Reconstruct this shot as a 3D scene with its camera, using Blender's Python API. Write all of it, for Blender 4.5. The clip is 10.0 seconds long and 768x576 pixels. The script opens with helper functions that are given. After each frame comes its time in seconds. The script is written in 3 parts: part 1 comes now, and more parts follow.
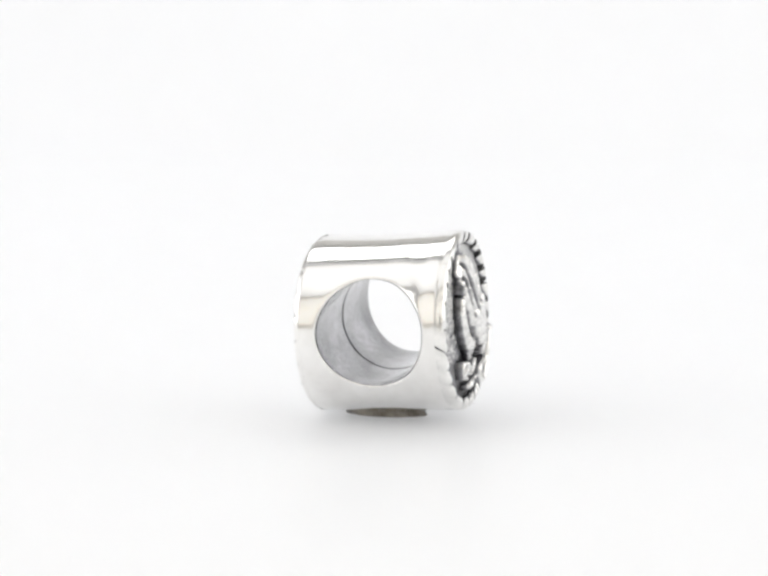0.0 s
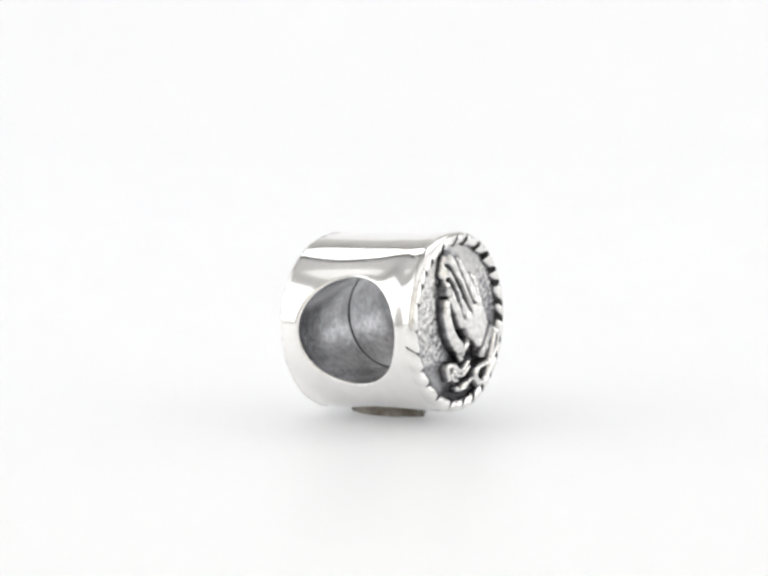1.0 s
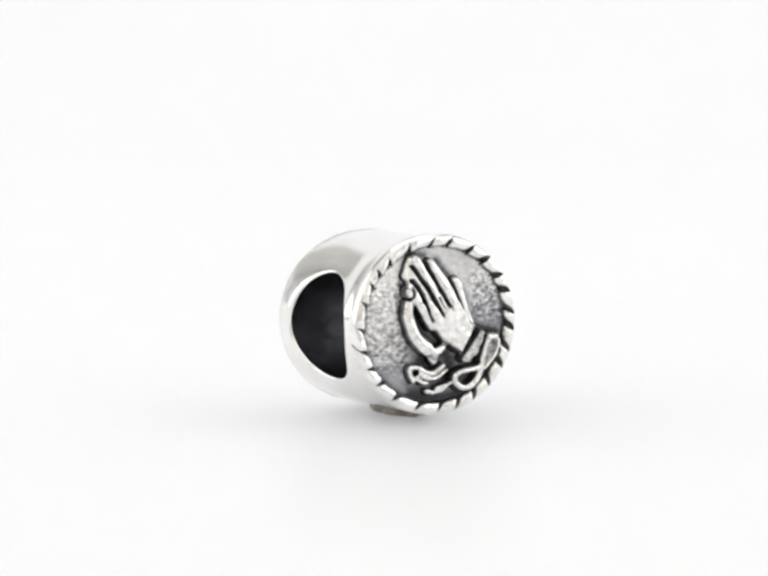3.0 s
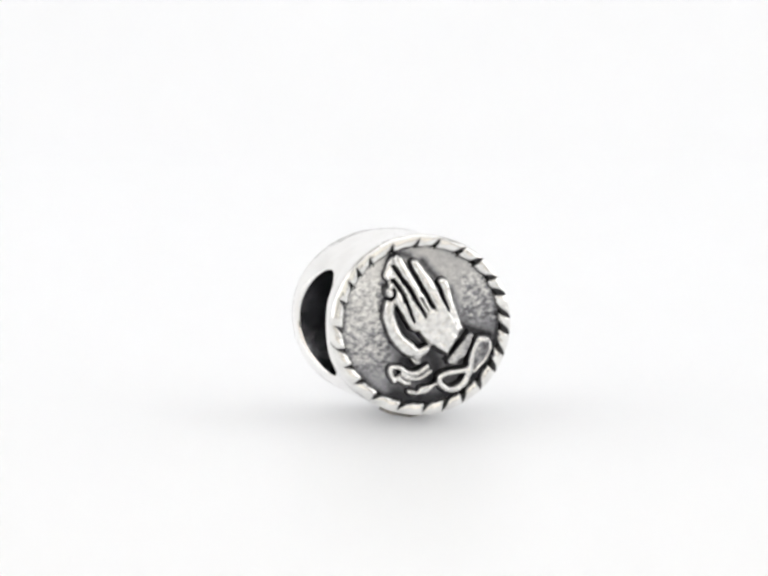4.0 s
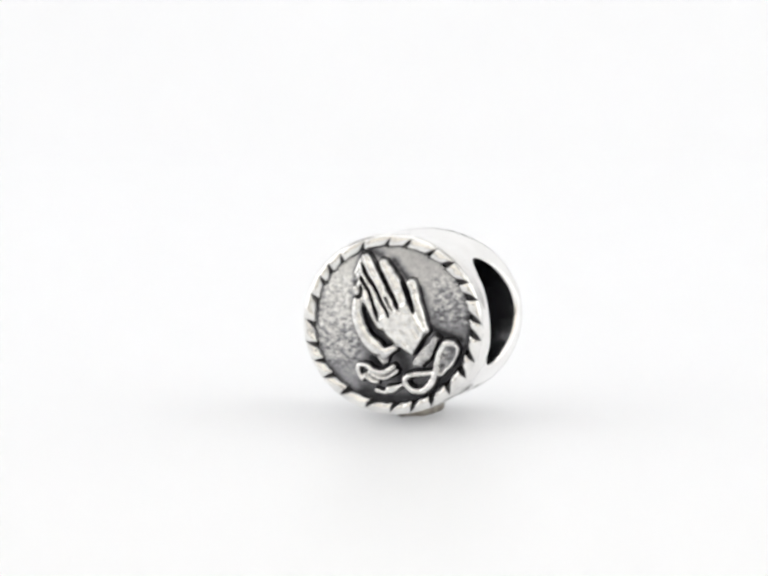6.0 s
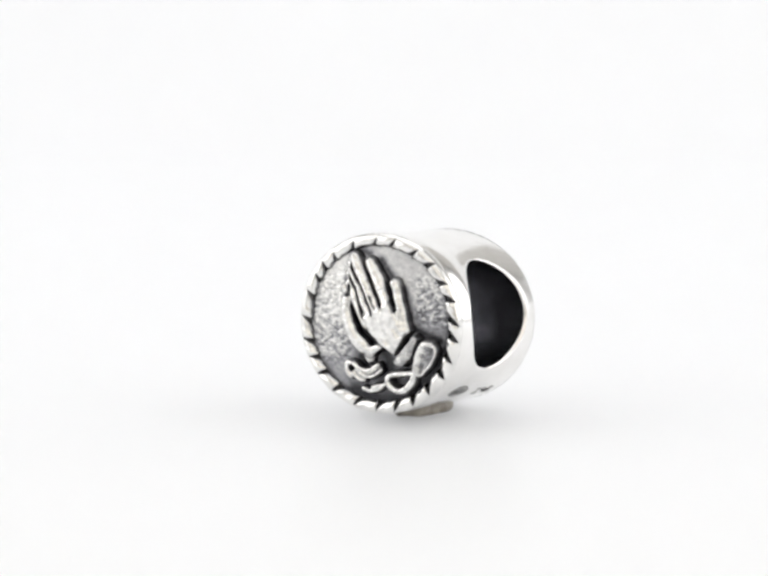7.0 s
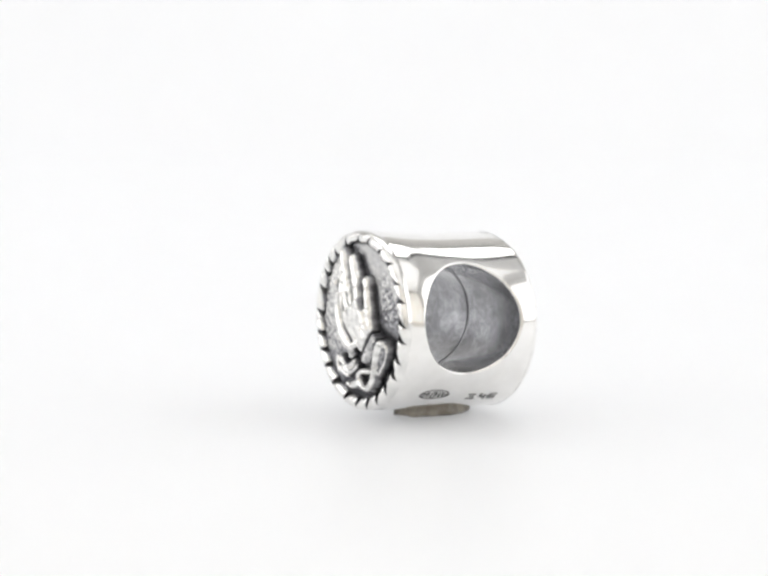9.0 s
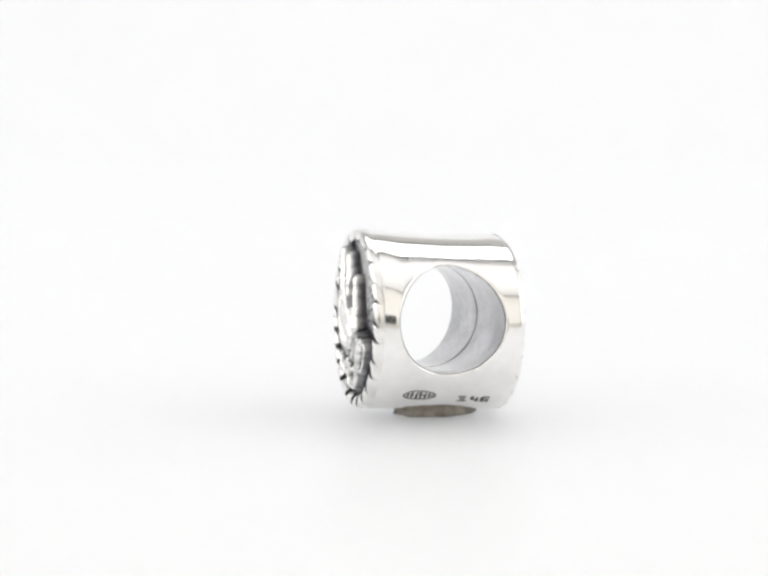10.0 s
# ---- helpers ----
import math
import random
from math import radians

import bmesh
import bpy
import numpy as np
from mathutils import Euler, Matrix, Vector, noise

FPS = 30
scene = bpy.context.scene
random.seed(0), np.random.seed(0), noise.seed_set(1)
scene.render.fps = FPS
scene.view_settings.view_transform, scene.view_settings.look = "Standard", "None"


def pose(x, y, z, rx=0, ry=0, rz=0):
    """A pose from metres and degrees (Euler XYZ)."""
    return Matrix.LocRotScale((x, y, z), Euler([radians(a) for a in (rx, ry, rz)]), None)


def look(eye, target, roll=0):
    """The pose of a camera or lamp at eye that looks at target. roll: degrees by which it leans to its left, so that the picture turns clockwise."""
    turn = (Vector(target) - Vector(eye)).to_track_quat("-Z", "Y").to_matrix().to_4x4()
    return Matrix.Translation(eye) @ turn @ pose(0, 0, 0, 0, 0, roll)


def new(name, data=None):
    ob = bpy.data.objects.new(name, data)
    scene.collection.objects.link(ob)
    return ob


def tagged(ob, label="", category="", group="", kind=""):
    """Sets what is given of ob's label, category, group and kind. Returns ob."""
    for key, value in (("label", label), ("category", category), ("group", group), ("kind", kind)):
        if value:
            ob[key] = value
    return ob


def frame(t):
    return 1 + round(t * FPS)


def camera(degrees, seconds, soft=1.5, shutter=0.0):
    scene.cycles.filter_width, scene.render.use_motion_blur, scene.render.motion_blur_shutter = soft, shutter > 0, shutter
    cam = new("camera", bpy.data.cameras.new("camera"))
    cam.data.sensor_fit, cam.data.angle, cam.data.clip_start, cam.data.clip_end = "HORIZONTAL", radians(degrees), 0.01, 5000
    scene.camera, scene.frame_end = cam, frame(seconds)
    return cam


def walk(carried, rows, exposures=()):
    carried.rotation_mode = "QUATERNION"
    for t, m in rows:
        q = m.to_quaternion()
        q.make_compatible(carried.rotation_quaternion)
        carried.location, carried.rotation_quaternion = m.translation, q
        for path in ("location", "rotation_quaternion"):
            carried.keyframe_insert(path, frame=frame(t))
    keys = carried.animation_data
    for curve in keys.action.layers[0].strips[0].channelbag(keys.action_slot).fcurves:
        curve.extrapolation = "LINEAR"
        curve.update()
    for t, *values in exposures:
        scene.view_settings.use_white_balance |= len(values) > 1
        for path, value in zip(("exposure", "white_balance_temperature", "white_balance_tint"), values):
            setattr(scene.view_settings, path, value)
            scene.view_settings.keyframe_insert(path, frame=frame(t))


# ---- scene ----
MM = 0.001

# ---- camera: a macro lens on a tripod, the turntable turns before it ----
DIST, TILT, SIDE, LIFT = 150.0, 7.65, 1.37, -1.50   # millimetres and degrees
BASE = 4.85                       # height of the bead's axis over the table, mm
cam = camera(14.491, 10.0, soft=3.0)
ce, se = math.cos(radians(TILT)), math.sin(radians(TILT))
eye = (Vector((-SIDE, 0, BASE)) - LIFT * Vector((0, se, ce)) - DIST * Vector((0, ce, -se))) * MM
aim = eye + Vector((0, ce, -se)) * 0.1
walk(cam, [(0, look(eye, aim)), (10, look(eye, aim))], exposures=[(0, -0.235), (10, -0.235)])

# ---- light: a white tent with a softbox above and one on each side ----
world = bpy.data.worlds.new("world")
scene.world = world
world.use_nodes = True
world.node_tree.nodes["Background"].inputs["Color"].default_value = (1, 1, 1, 1)
world.node_tree.nodes["Background"].inputs["Strength"].default_value = 0.3


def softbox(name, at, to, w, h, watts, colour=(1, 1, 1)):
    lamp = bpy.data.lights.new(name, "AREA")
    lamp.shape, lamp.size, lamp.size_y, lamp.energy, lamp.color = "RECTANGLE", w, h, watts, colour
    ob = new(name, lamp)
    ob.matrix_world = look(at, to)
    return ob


TOP_AT, TOP_TO = (0, 0.195, 0.343), (0, 0.035, 0.143)
softbox("softbox_top", TOP_AT, TOP_TO, 0.30, 0.165, 0.44)
softbox("softbox_side", (-0.37, -0.02, 0.19), (0, -0.02, 0.15), 0.46, 0.34, 0.64)
softbox("softbox_side", (0.37, -0.02, 0.19), (0, -0.02, 0.15), 0.46, 0.34, 0.64)
# two added fill lamps: brighten the silver's front reflections and soften the table's shadow
softbox("fill_front", (0, -0.135, 0.43), (0, -0.09, 0), 0.62, 0.40, 0.40, (1, 0.996, 0.99))
softbox("fill_front", (0, -0.37, 0.21), (0, 0, 0.16), 0.66, 0.34, 0.28, (1, 0.98, 0.95))


# ---- materials ----
def material(name):
    m = bpy.data.materials.new(name)
    m.use_nodes = True
    return m, m.node_tree.nodes, m.node_tree.links, m.node_tree.nodes["Principled BSDF"]


def noise_node(nodes, links, scale, detail=4.0, rough=0.55):
    co = nodes.new("ShaderNodeTexCoord")
    n = nodes.new("ShaderNodeTexNoise")
    n.inputs["Scale"].default_value, n.inputs["Detail"].default_value = scale, detail
    n.inputs["Roughness"].default_value = rough
    links.new(co.outputs["Object"], n.inputs["Vector"])
    return n


def ramp(nodes, links, source, stops):
    r = nodes.new("ShaderNodeValToRGB")
    while len(r.color_ramp.elements) < len(stops):
        r.color_ramp.elements.new(0.5)
    for e, (at, c) in zip(r.color_ramp.elements, stops):
        e.position, e.color = at, (*c, 1)
    links.new(source, r.inputs["Fac"])
    return r.outputs["Color"]


def metal(name, dark, light, rough, spread, grain, bump, size=700, metallic=1.0, relief=0.04, pits=None):
    """Silver between two tones in clouds of about a millimetre, with a fine grain in gloss and relief."""
    m, nodes, links, p = material(name)
    big, fine = noise_node(nodes, links, size, 5), noise_node(nodes, links, grain, 3, 0.7)
    tone = ramp(nodes, links, big.outputs["Fac"], [(0.36, dark), (0.62, light)])
    if pits:
        mix = nodes.new("ShaderNodeMix")
        mix.data_type, mix.blend_type = "RGBA", "MULTIPLY"
        mix.inputs["Factor"].default_value = 1.0
        links.new(tone, mix.inputs["A"])
        links.new(ramp(nodes, links, fine.outputs["Fac"], [(0.40, pits), (0.58, (1, 1, 1))]), mix.inputs["B"])
        tone = mix.outputs["Result"]
    links.new(tone, p.inputs["Base Color"])
    p.inputs["Metallic"].default_value = metallic
    r = nodes.new("ShaderNodeMapRange")
    r.inputs["To Min"].default_value, r.inputs["To Max"].default_value = rough - spread, rough + spread
    links.new(fine.outputs["Fac"], r.inputs["Value"])
    links.new(r.outputs["Result"], p.inputs["Roughness"])
    b = nodes.new("ShaderNodeBump")
    b.inputs["Strength"].default_value, b.inputs["Distance"].default_value = bump, relief * 0.001
    links.new(fine.outputs["Fac"], b.inputs["Height"])
    links.new(b.outputs["Normal"], p.inputs["Normal"])
    return m


SILVER = metal("polished_silver", (0.88, 0.868, 0.845), (0.95, 0.94, 0.92), 0.11, 0.03, 2500, 0.05)
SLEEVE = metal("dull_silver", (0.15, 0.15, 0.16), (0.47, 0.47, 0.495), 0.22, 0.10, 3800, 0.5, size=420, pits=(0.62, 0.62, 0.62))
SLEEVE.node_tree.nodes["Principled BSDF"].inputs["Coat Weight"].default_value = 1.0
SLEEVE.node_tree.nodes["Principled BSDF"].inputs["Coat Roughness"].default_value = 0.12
BLACK = metal("black_patina", (0.028, 0.028, 0.03), (0.115, 0.113, 0.11), 0.5, 0.1, 5000, 0.4, metallic=0.5)


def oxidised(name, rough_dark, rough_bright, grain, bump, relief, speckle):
    """Silver blackened in a bath and polished back: the mesh's value, patina with painted shade of creases and flanks,
    runs from 0 (black) to 1 (bright metal).
    """
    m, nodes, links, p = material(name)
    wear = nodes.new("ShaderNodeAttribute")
    wear.attribute_name = "polish_shade"
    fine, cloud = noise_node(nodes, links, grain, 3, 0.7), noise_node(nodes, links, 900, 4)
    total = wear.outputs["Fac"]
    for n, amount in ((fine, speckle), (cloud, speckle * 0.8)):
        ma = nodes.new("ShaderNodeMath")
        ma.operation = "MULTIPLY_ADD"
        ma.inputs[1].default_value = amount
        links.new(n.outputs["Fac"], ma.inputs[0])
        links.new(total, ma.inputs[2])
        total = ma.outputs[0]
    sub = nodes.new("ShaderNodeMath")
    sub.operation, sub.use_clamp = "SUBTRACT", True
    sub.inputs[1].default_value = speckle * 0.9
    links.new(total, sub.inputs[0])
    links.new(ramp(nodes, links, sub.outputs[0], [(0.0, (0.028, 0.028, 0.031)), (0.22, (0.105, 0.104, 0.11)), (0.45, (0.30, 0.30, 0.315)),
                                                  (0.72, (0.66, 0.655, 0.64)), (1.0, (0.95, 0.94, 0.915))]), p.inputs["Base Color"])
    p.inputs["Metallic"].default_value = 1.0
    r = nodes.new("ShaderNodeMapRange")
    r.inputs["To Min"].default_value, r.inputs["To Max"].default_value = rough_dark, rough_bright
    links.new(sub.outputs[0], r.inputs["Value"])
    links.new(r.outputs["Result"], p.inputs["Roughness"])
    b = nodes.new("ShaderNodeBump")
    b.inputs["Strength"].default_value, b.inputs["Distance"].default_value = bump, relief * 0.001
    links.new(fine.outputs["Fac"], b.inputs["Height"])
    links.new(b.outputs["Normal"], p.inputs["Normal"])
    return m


GROUND = oxidised("oxidised_ground", 0.44, 0.36, 5200, 0.2, 0.05, 0.22)
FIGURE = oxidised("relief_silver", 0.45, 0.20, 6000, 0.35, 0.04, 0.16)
LEAF = oxidised("leaf_silver", 0.40, 0.13, 4200, 0.25, 0.03, 0.24)


def plain(name, c0, c1, rough, size, grain, bump, spec=0.5):
    m = metal(name, c0, c1, rough, min(0.05, rough / 2), grain, bump, size, 0.0)
    m.node_tree.nodes["Principled BSDF"].inputs["Specular IOR Level"].default_value = spec
    return m


ACRYLIC = plain("white_acrylic", (0.888, 0.896, 0.916), (0.896, 0.904, 0.924), 0.34, 6, 150, 0.0, 0.09)
ACRYLIC.node_tree.nodes["Principled BSDF"].inputs["Subsurface Weight"].default_value = 1.0
ACRYLIC.node_tree.nodes["Principled BSDF"].inputs["Subsurface Radius"].default_value = (1, 1, 1)
ACRYLIC.node_tree.nodes["Principled BSDF"].inputs["Subsurface Scale"].default_value = 0.018
FABRIC = plain("white_fabric", (0.80, 0.80, 0.80), (0.84, 0.84, 0.84), 0.8, 20, 1500, 0.3, 0.2)
WARM = plain("cream_fabric", (0.78, 0.75, 0.69), (0.82, 0.79, 0.73), 0.8, 20, 1500, 0.3, 0.2)
GREY = plain("grey_paint", (0.58, 0.57, 0.555), (0.64, 0.63, 0.615), 0.7, 20, 800, 0.2, 0.3)
RUBBER = plain("black_plastic", (0.03, 0.03, 0.03), (0.05, 0.05, 0.05), 0.45, 60, 800, 0.3)
PUTTY = plain("tacky_putty", (0.17, 0.15, 0.12), (0.44, 0.40, 0.34), 0.35, 1100, 2500, 0.6)


# ---- mesh helpers (all sizes in millimetres) ----
def smooth(bm):
    for f in bm.faces:
        f.smooth = True


def part(name, bm, mats, parent=None, label=""):
    bm.transform(Matrix.Diagonal((MM, MM, MM, 1)))
    me = bpy.data.meshes.new(name)
    bm.to_mesh(me)
    bm.free()
    for m in (mats if isinstance(mats, (list, tuple)) else [mats]):
        me.materials.append(m)
    ob = new(name, me)
    if parent:
        ob.parent = parent
    return tagged(ob, label) if label else ob


def sheet(bm, rows, closed=False):
    """Faces over a grid of points; closed joins the ends of each row."""
    vs = [[bm.verts.new(p) for p in row] for row in rows]
    for a, b in zip(vs, vs[1:]):
        n = len(a)
        for i in range(n if closed else n - 1):
            j = (i + 1) % n
            bm.faces.new((a[i], a[j], b[j], b[i]))
    return vs


# ---- the table and the tent ----
def sweep_table():
    """One white acrylic sheet, bent up behind into the backdrop, 20 mm thick."""
    prof = [(-380.0, 0.0), (0.0, 0.0), (130.0, 0.0)]
    for k in range(1, 25):
        a = k / 24 * math.pi / 2
        prof.append((130 + 150 * math.sin(a), 150 * (1 - math.cos(a))))
    prof.append((280.0, 158.0))
    bm = bmesh.new()
    xs = [-390 + 39 * i for i in range(21)]
    sheet(bm, [[(x, y, z) for x in xs] for y, z in prof])
    bmesh.ops.recalc_face_normals(bm, faces=bm.faces)
    bmesh.ops.solidify(bm, geom=bm.faces[:], thickness=-20)
    smooth(bm)
    ob = part("tabletop", bm, ACRYLIC)
    return tagged(ob, "glossy white acrylic sheet swept up into a backdrop", "tabletop", kind="structure")


def slab(name, lo, hi, mat, label):
    bm = bmesh.new()
    bmesh.ops.create_cube(bm, size=1)
    c = [(a + b) / 2 for a, b in zip(lo, hi)]
    s = [b - a for a, b in zip(lo, hi)]
    bm.transform(Matrix.Translation(c) @ Matrix.Diagonal((*s, 1)))
    return tagged(part(name, bm, mat), label, "tent wall", kind="structure")


sweep_table()
slab("wall_left", (-400, -400, -10), (-395, 320, 470), FABRIC, "plain white fabric side of a photo tent")
slab("wall_right", (395, -400, -10), (400, 320, 470), FABRIC, "plain white fabric side of a photo tent")
slab("wall_front", (-395, -400, -10), (395, -395, 470), WARM, "plain white fabric front of a photo tent")
slab("wall_back", (-395, 315, -10), (395, 320, 470), GREY, "plain grey wall behind the backdrop")
slab("ceiling", (-400, -400, 471), (400, 320, 476), FABRIC, "plain white fabric top of a photo tent")


def softbox_frame():
    """The black frame round the overhead softbox."""
    root = new("softbox")
    for x0, x1, y0, y1 in ((-172, 172, 84, 112), (-172, 172, -98, -84), (-172, -153, -83, 83), (153, 172, -83, 83)):
        bm = bmesh.new()
        bmesh.ops.create_cube(bm, size=1)
        bm.transform(Matrix.Translation(((x0 + x1) / 2, (y0 + y1) / 2, 0)) @ Matrix.Diagonal((x1 - x0, y1 - y0, 14, 1)))
        bmesh.ops.bevel(bm, geom=bm.edges[:], offset=2, segments=2, affect="EDGES")
        part("frame_bar", bm, RUBBER, root)
    root.matrix_world = look(TOP_AT, TOP_TO)
    return tagged(root, "overhead softbox in a black frame", "softbox")


softbox_frame()


def photo_camera():
    """The camera that films the turntable, known from its dark spot in the silver."""
    root = new("photo_camera")
    back = look(eye - Vector((0, ce, -se)) * 0.014, aim)
    for name, r0, r1, z0, z1 in (("lens_barrel", 12, 15, 0, 60), ("camera_body", 26, 26, 60, 110)):
        bm = bmesh.new()
        n = 40
        rows = [[(r * math.cos(2 * math.pi * k / n), min(max(r * math.sin(2 * math.pi * k / n), -20), 20), z) for k in range(n)]
                for r, z in ((r0 - 6, z0 + 3), (r0, z0), (r1, z1 - 2), (r1 - 3, z1))]
        vs = sheet(bm, rows, closed=True)
        bm.faces.new(vs[0])
        bm.faces.new(vs[-1])
        bmesh.ops.recalc_face_normals(bm, faces=bm.faces)
        part(name, bm, RUBBER, root)
    root.matrix_world = back
    return tagged(root, "black camera with a macro lens facing the bead", "camera")


photo_camera()

# ---- the bead ----
R, HALF_BACK, FILLET = 4.42, 4.58, 0.30   # outer radius, rear rim plane and its rounding
FRONT = 2.88                       # front rim plane, towards the camera
HOLE = 2.60                        # radius of the threading hole
YAW = -1.0
FACE_X, FACE_Z, REAR_X = -0.08, 0.06, -0.11   # the ends sit a little off the barrel's axis
OVAL = 1.022                       # the face is a little wider than high
NOSE_UP = 1.7                      # the barrel leans back a little on its putty
BEAD = Matrix.Translation((-0.155, 0, BASE - 0.085)) @ Matrix.Rotation(radians(YAW), 4, "Z") @ Matrix.Rotation(radians(-NOSE_UP), 4, "X")


def hole_y(side):
    """Place of the hole along the barrel, on either side."""
    return 0.88 + 0.05 * side


def hole_z(side):
    return 0.19 + 0.28 * side


def barrel(y, phi):
    """Radius of the barrel along its length: a shallow waist between the two rims."""
    u = (y + FRONT - 0.45) / (HALF_BACK + FRONT - 0.9)
    u = min(max(u, 0), 1)
    s = u * u * (3 - 2 * u)
    waist = 0.08 * math.sin(math.pi * u) ** 2 * max(math.sin(phi), 0) ** 2
    d = max(y + FRONT - 0.45, 0)
    return R + (0.06 - 0.24 * max(math.sin(phi), 0) ** 2) * s - waist + (0.075 + 0.13 * math.exp(-((d - 0.75) / 0.65) ** 2) + 0.32 * s) * math.cos(phi) ** 2


def phi_of(y, z):
    """The angle at which the barrel reaches the height z."""
    phi = 0.0
    for _ in range(8):
        phi = math.asin(max(-1, min(1, z / barrel(y, phi))))
    return phi


def half_width(y, z):
    phi = phi_of(y, z)
    return barrel(y, phi) * math.cos(phi)


def lead(y):
    """How far the barrel has run over to the medallion's centre, and the offset of its axis."""
    k = max(0, 1 - max(y + FRONT - 0.45, 0) / 1.4) ** 2
    u = min(max((y + FRONT - 0.45) / 6.5, 0), 1)
    return Vector((FACE_X * k + REAR_X * u * u * (3 - 2 * u), 0, FACE_Z * k))


def on_barrel(y, phi, side, lift=0.0):
    r = barrel(y, phi) + lift
    return Vector((side * r * math.cos(phi), y, r * math.sin(phi))) + lead(y)


def bead_body():
    bm = bmesh.new()
    y0, y1, n, steps, fil = -FRONT + 0.45, HALF_BACK - FILLET, 96, 14, 0.16
    for side in (-1, 1):
        yc, zc, rings = hole_y(side), hole_z(side), []
        rim = []
        for k in range(n):
            a = 2 * math.pi * k / n
            rho = HOLE + fil
            y, z = yc + rho * math.cos(a), zc + rho * math.sin(a)
            rim.append((y, phi_of(y, z), a))
        # the outer rectangle of this half, reached along the same directions
        for s in range(steps + 1):
            t, row = s / steps, []
            for y, phi, a in rim:
                dy, dp = math.cos(a), math.sin(a)
                ty = ((y1 - yc) if dy > 0 else (yc - y0)) / max(abs(dy), 1e-6)
                tp = (math.pi / 2) / max(abs(dp), 1e-6) * 2.7
                k = min(ty, tp)
                ey, ep = yc + dy * k, dp * k / 2.7
                row.append(on_barrel(y + (ey - y) * t, phi + (ep - phi) * t, side))
            rings.append(row)
        inner = []
        for s in range(1, 6):
            b = s / 5 * math.pi / 2
            row = []
            for y, phi, a in rim:
                rho = HOLE + fil * (1 - math.sin(b))
                yy, zz = yc + rho * math.cos(a), zc + rho * math.sin(a)
                x = half_width(yy, zz) - fil * (1 - math.cos(b)) * 1.2
                row.append(Vector((side * x, yy, zz)) + lead(yy))
            inner.append(row)
        sheet(bm, inner[::-1] + rings, closed=True)
    bmesh.ops.remove_doubles(bm, verts=bm.verts, dist=0.004)
    bmesh.ops.recalc_face_normals(bm, faces=bm.faces)
    smooth(bm)
    bm.transform(BEAD)
    return bm


def back_plate():
    """The rounded end of the barrel, nicked like the front rim, and its slightly domed back."""
    bm, n, rows = bmesh.new(), 288, []
    y1 = HALF_BACK - FILLET
    prof = [(FILLET * (1 - math.cos(b)), FILLET * math.sin(b)) for b in (k / 8 * math.pi / 2 for k in range(9))]
    prof += [(0.5, FILLET), (0.75, FILLET - 0.10), (1.2, FILLET - 0.06), (2.2, FILLET), (3.4, FILLET + 0.04), (4.2, FILLET + 0.05)]
    for k, (inset, out) in enumerate(prof):
        row, deep = [], 0.05 if 2 <= k <= 9 else 0.0
        for i in range(n):
            a = 2 * math.pi * i / n
            nick = max(0, math.cos(25 * a + 0.5 * math.sin(3 * a) + 0.25 * k)) ** 12 * deep
            r = barrel(y1, a) - inset - nick
            row.append(Vector((r * math.cos(a), y1 + out - nick, r * math.sin(a))) + lead(y1))
        rows.append(row)
    vs = sheet(bm, rows, closed=True)
    bm.faces.new(vs[-1])
    bmesh.ops.recalc_face_normals(bm, faces=bm.faces)
    smooth(bm)
    bm.transform(BEAD)
    return bm


def sleeve():
    """The threading tunnel, with a fine seam half-way."""
    bm, n, rows = bmesh.new(), 96, []
    xs = [(-1, 0.0, 0), (-1, 0.5, 0), (-1, 0.92, 0), (-1, 0.935, 0), (-1, 0.945, 0.035), (-1, 0.972, 0.035), (-1, 0.98, 0), (1, 0.995, 0), (1, 0.5, 0), (1, 0.0, 0)]
    for side, u, grow in xs:
        row = []
        for k in range(n):
            a = 2 * math.pi * k / n
            yl, yr = (hole_y(k) + HOLE * math.cos(a) for k in (-1, 1))
            zl, zr = (hole_z(k) + HOLE * math.sin(a) for k in (-1, 1))
            xl = -half_width(yl, zl) + 0.19 + lead(yl).x
            xr = half_width(yr, zr) - 0.19 + lead(yr).x
            x = xl * (1 - u) if side < 0 else xr * (1 - u)
            f = (x - xl) / (xr - xl)
            row.append((x, yl + (yr - yl) * f + grow * math.cos(a), zl + (zr - zl) * f + grow * math.sin(a)))
        rows.append(row)
    sheet(bm, rows, closed=True)
    bmesh.ops.recalc_face_normals(bm, faces=bm.faces)
    bmesh.ops.reverse_faces(bm, faces=bm.faces)
    smooth(bm)
    bm.transform(BEAD)
    return bm


# rim profile: radius and height over the rim's root plane, from the field's edge over the crest to the barrel
RIM = [(3.80, 0.00), (3.83, 0.28), (3.92, 0.41), (4.08, 0.47), (4.27, 0.47), (4.40, 0.39), (4.445, 0.20), (4.43, 0.00), (4.36, -0.30)]


def rim_at(v, sink=0.0):
    k = min(int(v * (len(RIM) - 1)), len(RIM) - 2)
    f = v * (len(RIM) - 1) - k
    (r0, h0), (r1, h1) = RIM[k], RIM[k + 1]
    d = Vector((r1 - r0, h1 - h0)).normalized()
    nrm = Vector((-d.y, d.x))
    p = Vector((r0 + (r1 - r0) * f, h0 + (h1 - h0) * f)) - nrm * sink
    return p, nrm


